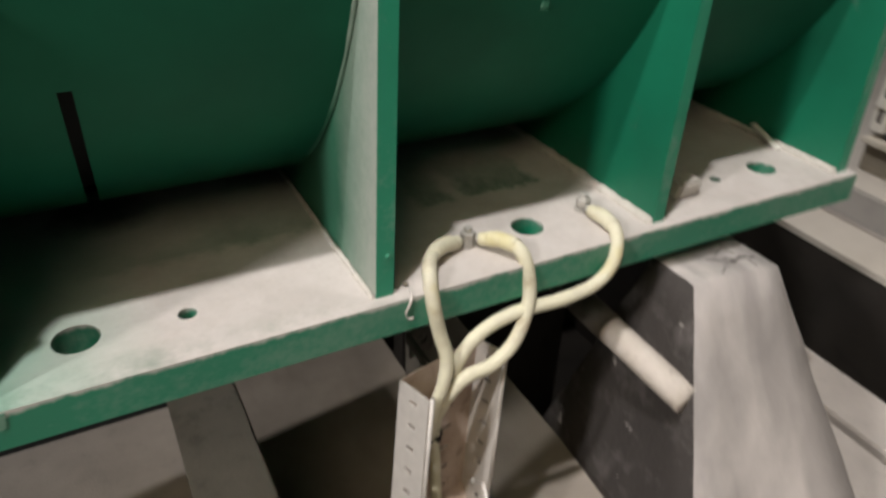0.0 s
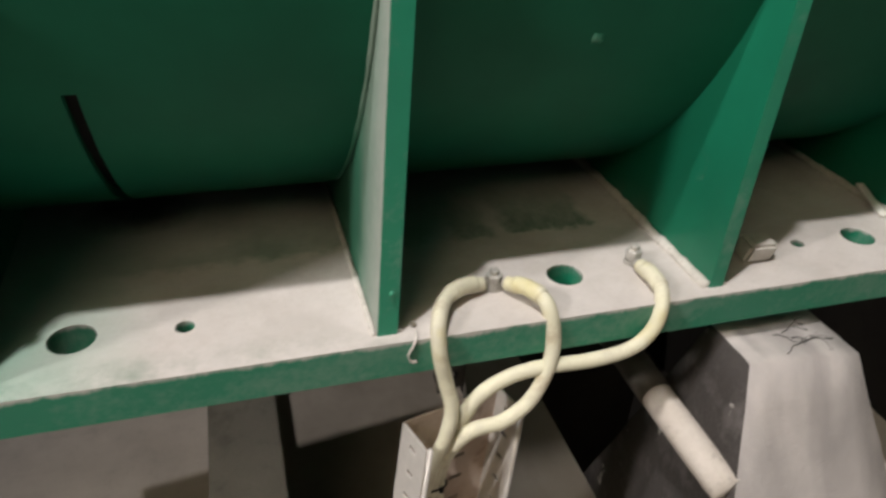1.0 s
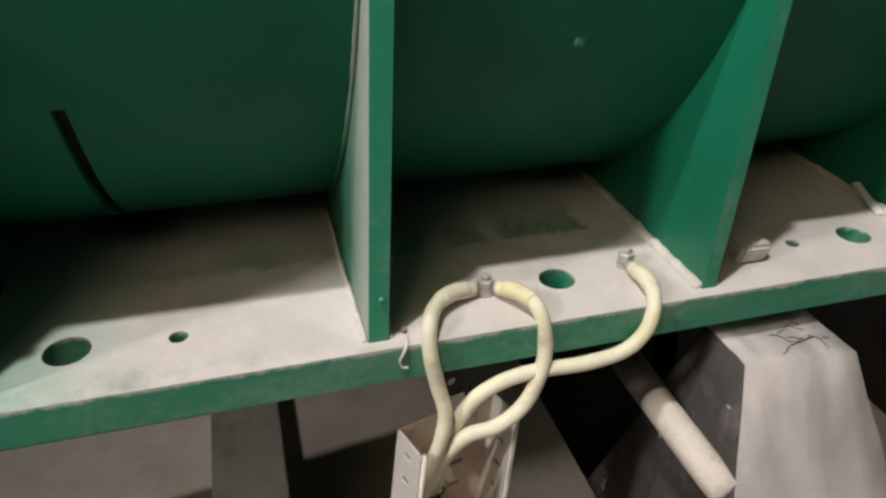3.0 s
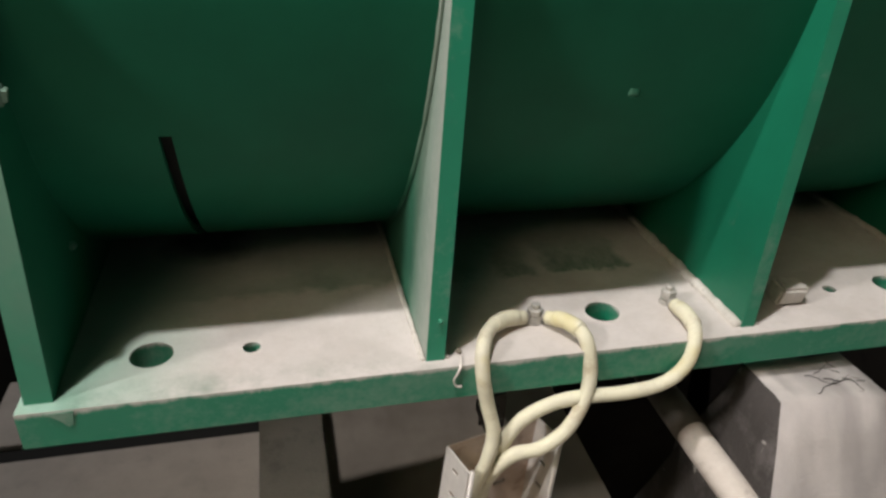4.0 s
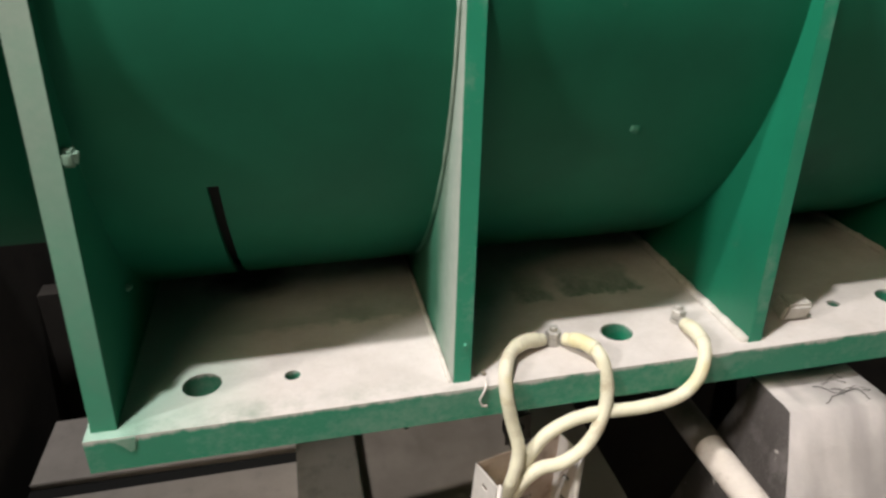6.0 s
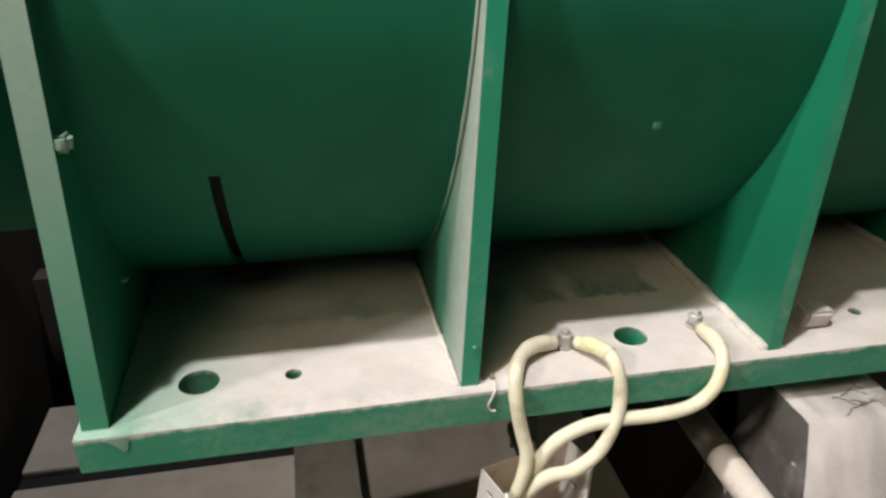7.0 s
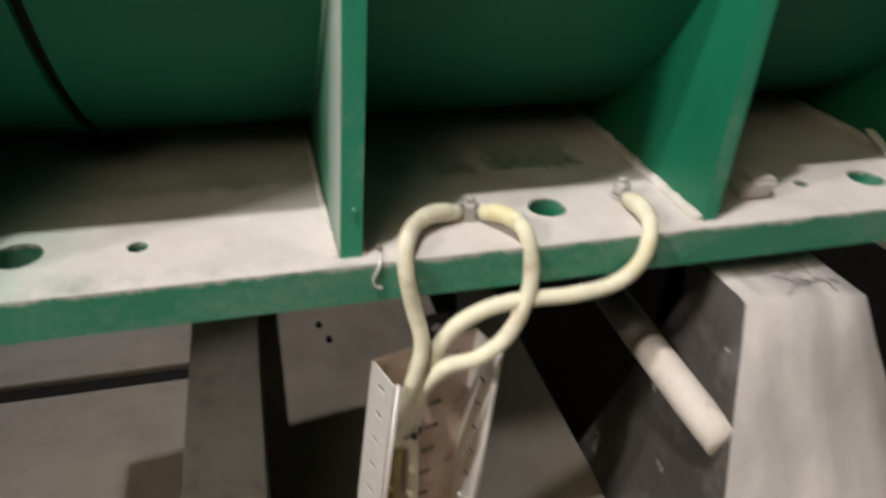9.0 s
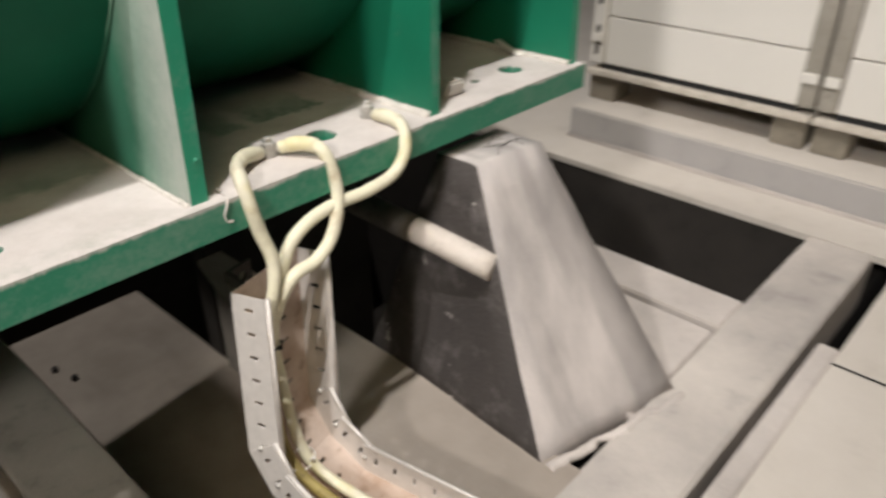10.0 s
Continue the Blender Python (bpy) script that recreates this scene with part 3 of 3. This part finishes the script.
# ---- cable tray ----
def tray():
    """A slotted tray that drops from the plate and bends outwards over the pit."""
    t = thing("cable_tray", "pale galvanised slotted cable tray with a stained web", "cable tray")
    across, out = Vector((0.97, 0.24, 0)), Vector((0.24, -0.97, 0))
    width, depth, gauge = 0.146, 0.064, 0.0022
    corner, down = Vector((0.036, 0.006, -0.150)), Vector((-0.034, -0.036, -0.25)).normalized()
    runs = [(0.262, 0.0), (0.075, 32.0), (0.085, 58.0), (0.42, 86.0)]
    for k, (length, tilt) in enumerate(runs):
        way = (down * math.cos(radians(tilt)) + out * math.sin(radians(tilt))).normalized()
        face = way.cross(across).normalized()
        if face.dot(out) < 0 and tilt < 90:
            face = -face
        side = across
        m = Matrix((side, way, side.cross(way))).transposed().to_4x4()
        flip = 1 if side.cross(way).dot(face) > 0 else -1
        m.translation = corner
        slots = []
        count = max(1, int(length / 0.037))
        for s in range(count):
            y = 0.018 + s * 0.037
            if y + 0.006 < length:
                slots += [box_ring(0.086, y, 0.106, y + 0.006)]
        seg = part("section", prism(box_ring(0, 0, width, length), slots, gauge, m), M_TRAY_IN, t, "stained slotted web")
        for edge in (0.0, width):
            sm = m @ Matrix.Translation((edge, 0, 0)) @ Matrix.Rotation(radians(-90 * flip), 4, "Y")
            holes_ = [box_ring(0.024, 0.018 + s * 0.037, 0.040, 0.0245 + s * 0.037) for s in range(count) if 0.03 + s * 0.037 < length]
            part("side", prism(box_ring(0, 0, depth, length), holes_, gauge, sm), M_TRAY, seg, "pale slotted side")
            edge_line = [m @ Vector((edge, y, flip * depth)) for y in (0.0, length)]
            inward = (m.to_3x3() @ Vector((1 if edge == 0 else -1, 0, 0)))
            bm = tube([edge_line[0] + inward * 0.004, edge_line[1] + inward * 0.004], 0.0035, 8)
            part("rolled_edge", bm, M_TRAY, seg, "", True)
            if k:
                spot = corner + across * edge + face * depth * 0.5
                b = tube([spot - across * 0.005, spot + across * 0.005], 0.0042, 8)
                part("rivet", b, M_STEEL, seg, "", True)
        corner = corner + way * length
    return t


tray()
tray_cables = [
    ([(0.060, -0.018, -0.262), (0.056, -0.022, -0.30), (0.052, -0.030, -0.36), (0.048, -0.056, -0.425), (0.054, -0.100, -0.468), (0.078, -0.20, -0.495), (0.13, -0.42, -0.512), (0.19, -0.66, -0.52)], M_CABLE_OLD, "dark dirty yellow cable lying in the cable tray"),
    ([(0.078, -0.012, -0.262), (0.080, -0.017, -0.30), (0.078, -0.028, -0.36), (0.074, -0.052, -0.42), (0.078, -0.092, -0.462), (0.102, -0.19, -0.488), (0.155, -0.42, -0.508), (0.215, -0.66, -0.52)], M_CABLE, "pale yellow cable lying in the cable tray"),
]
for pts, skin, words in tray_cables:
    c = thing("tray_cable", words, "cable", group="cables in the tray")
    part("sheath", tube(smooth_path(pts, 8), 0.0090, 12, wobble=0.06), skin, c, "", True)
for centre, wide, skin in (((0.070, -0.016, -0.256), 0.021, M_DARK), ((0.063, -0.074, -0.442), 0.023, M_CRATE)):
    tie = thing("cable_tie", "thin cable tie round the cables in the tray", "cable tie", group="cable ties")
    loop = [Vector(centre) + Vector((wide * math.cos(a), 0.0115 * math.sin(a), 0.0115 * math.sin(a) * (0 if skin is M_DARK else 1))) for a in [6.28319 * k / 24 for k in range(25)]]
    part("strap", tube(loop, 0.0016, 6), skin, tie, "", True)
    part("head", block([c - 0.003 for c in centre], [c + 0.003 for c in centre], 0.0005), skin, tie).location = (wide * 0.5, -0.012, 0)

bracket = thing("bracket", "small dark steel angle bracket behind the cable tray", "bracket")
part("plate", prism(box_ring(0, 0, 0.05, 0.055), [ring(0.028, 0.03, 0.009, 14)], 0.005, pose(0.138, 0.190, -0.295, 90, 0, 12)), M_DARK_BROWN, bracket)
part("leg", block((0.131, 0.03, -0.262), (0.1375, 0.196, -0.240), 0.001), M_DARK_BROWN, bracket)

# black stubs added where the pit floor has two dark holes
for x, y in ((0.044, 1.08), (0.066, 1.005)):
    stub = hexagon(0.0, 0.014, 0.0085, sides=12)
    soften(stub, 0.0015, 1)
    anchor = tagged(part("hole_stub", stub, M_DARK), "short black stub standing in for a dark hole in the pit floor", "anchor", "anchors in the pit floor")
    anchor.location = (x, y, -0.90)

# ---- pipe from under the machine into the support ----
pipe = thing("pipe", "dust-covered pipe running into the support", "pipe")
run = smooth_path([(0.437, 0.62, -0.214), (0.437, 0.30, -0.218), (0.438, 0.036, -0.224), (0.445, -0.070, -0.234), (0.4525, -0.135, -0.2425)], 6)
part("tube", tube(run, 0.0245, 20, wobble=0.02), M_PIPE, pipe, "", True)
# dark outer tube: the base plate's shadow on the rear pipe, as colour
part("sleeve", tube(run[:13], 0.0256, 20), M_DARK_BROWN, pipe, "brown outer tube that paints the plate's shadow on the pipe", True)

# ---- small things on the base plate ----
lump = block((0.526, 0.040, 0.001), (0.574, 0.082, 0.030), 0.005, 2)
for v in lump.verts:
    v.co.x += 0.35 * (v.co.z - 0.001) + 0.20 * (v.co.y - 0.06)
    v.co.z *= 0.80 + 4.0 * (0.575 - v.co.x)
ragged(lump, 0.0025, 30, 1)
for v in lump.verts:
    v.co.z = max(v.co.z, 0.0005)
tagged(part("stone", lump, M_WELD), "rough dusty lump of concrete on the base plate", "stone")
stick = block((-0.0065, -0.041, 0), (0.0065, 0.041, 0.005), 0.001)
bmesh.ops.transform(stick, matrix=pose(0.8385, 0.148, 0.0085, 11, 0, -12), verts=stick.verts)
tagged(part("wood_splinter", stick, M_CRATE), "pale flat splinter propped against the gusset foot", "splinter")
crumb = bmesh.new()
bmesh.ops.create_icosphere(crumb, subdivisions=2, radius=0.0040, matrix=Matrix.Translation((0.046, 0.012, 0.0034)))
tagged(part("crumb", ragged(crumb, 0.002, 150), M_BLOCK), "small brown crumb of mortar beside the gusset foot", "crumb")
curl = smooth_path([(0.047, 0.004, 0.002), (0.044, -0.012, 0.001), (0.039, -0.0165, -0.008), (0.034, -0.0165, -0.019), (0.037, -0.0165, -0.029), (0.044, -0.0165, -0.031)], 6)
tagged(part("thread", tube(curl, 0.0014, 8, wobble=0.8), M_TRAY, None, "", True), "pale curl of thread hanging over the plate edge", "thread")

# ---- plinth, pallets and white crates ----
plinth = block((1.732, -2.2, GROUND - 0.01), (3.4, 0.545, -0.441), 0.006)
plinth_ob = structure("plinth", plinth, [M_FLOOR, M_PLINTH], "low concrete plinth with grey sides and a dusty top beside the pit", "plinth")
for p in plinth_ob.data.polygons:
    p.material_index = int(p.normal.z < 0.5)


fillet = ragged(block((1.720, -2.2, GROUND - 0.004), (1.7318, 0.55, GROUND + 0.011), 0.004), 0.003, 18, 4)
structure("plinth_fillet", fillet, M_CONC, "rough pale mortar fillet at the foot of the plinth", "trim", True)


def pallet(y0, y1):
    p = thing("pallet", "dusty wooden pallet on the concrete plinth", "pallet", group="pallets under the crates")
    x0 = 1.850
    for y in (y0 + 0.006, y1 - 0.106):
        for x in (x0 + 0.01, x0 + 0.5):
            part("block", block((x, y, -0.440), (x + 0.12, y + 0.10, -0.350), 0.003), M_BLOCK, p)
    for k in range(6):
        part("deck_board", block((x0 - 0.012 + k * 0.15, y0, -0.350), (x0 + 0.11 + k * 0.15, y1, -0.330), 0.003), M_PALLET, p)
    return p


def crate(y0, y1, far):
    c = thing("crate", "large white-boarded crate with grey corner posts on a pallet", "crate", group="white crates")
    x0, base, top = 1.862, -0.310, 0.85
    rows = [(base, -0.150), (-0.146, 0.17), (0.174, 0.50), (0.504, top)]
    for a, b in rows:
        part("side_board", block((x0, y0 + 0.052, a), (x0 + 0.02, y1 - 0.052, b), 0.003), M_CRATE, c)
    for y in (y0, y1 - 0.05):
        end = y > y0 and far
        post = part("corner_post", block((x0 - 0.012, y, base), (x0 + 0.04, y + 0.05, top), 0.004), M_CRATE if end else M_POST, c, "pale slotted corner post" if end else "")
        for k in range(6 if end else 0):
            z = base + 0.03 + 0.17 * k
            part("slot", block((x0 - 0.0135, y + 0.018, z), (x0 - 0.0118, y + 0.034, z + 0.10), 0.0005), M_DARK_BROWN, post)
        part("post_clip", block((x0 - 0.020, y + 0.004, -0.235), (x0 - 0.012, y + 0.046, -0.205), 0.002), M_CRATE, c)
    # black strip fills the gap between pallet deck and crate boards
    part("bottom_strip", block((x0 + 0.004, y0 + 0.05, -0.330), (x0 + 0.03, y1 - 0.05, -0.3105), 0.001), M_DARK, c)
    part("core", block((x0 + 0.022, y0 + 0.02, base), (x0 + 0.8, y1 - 0.02, top)), M_CRATE, c)
    return c


for y0, y1 in ((-0.205, 0.560), (-0.985, -0.215)):
    pallet(y0, y1)
    crate(y0, y1, y1 > 0)
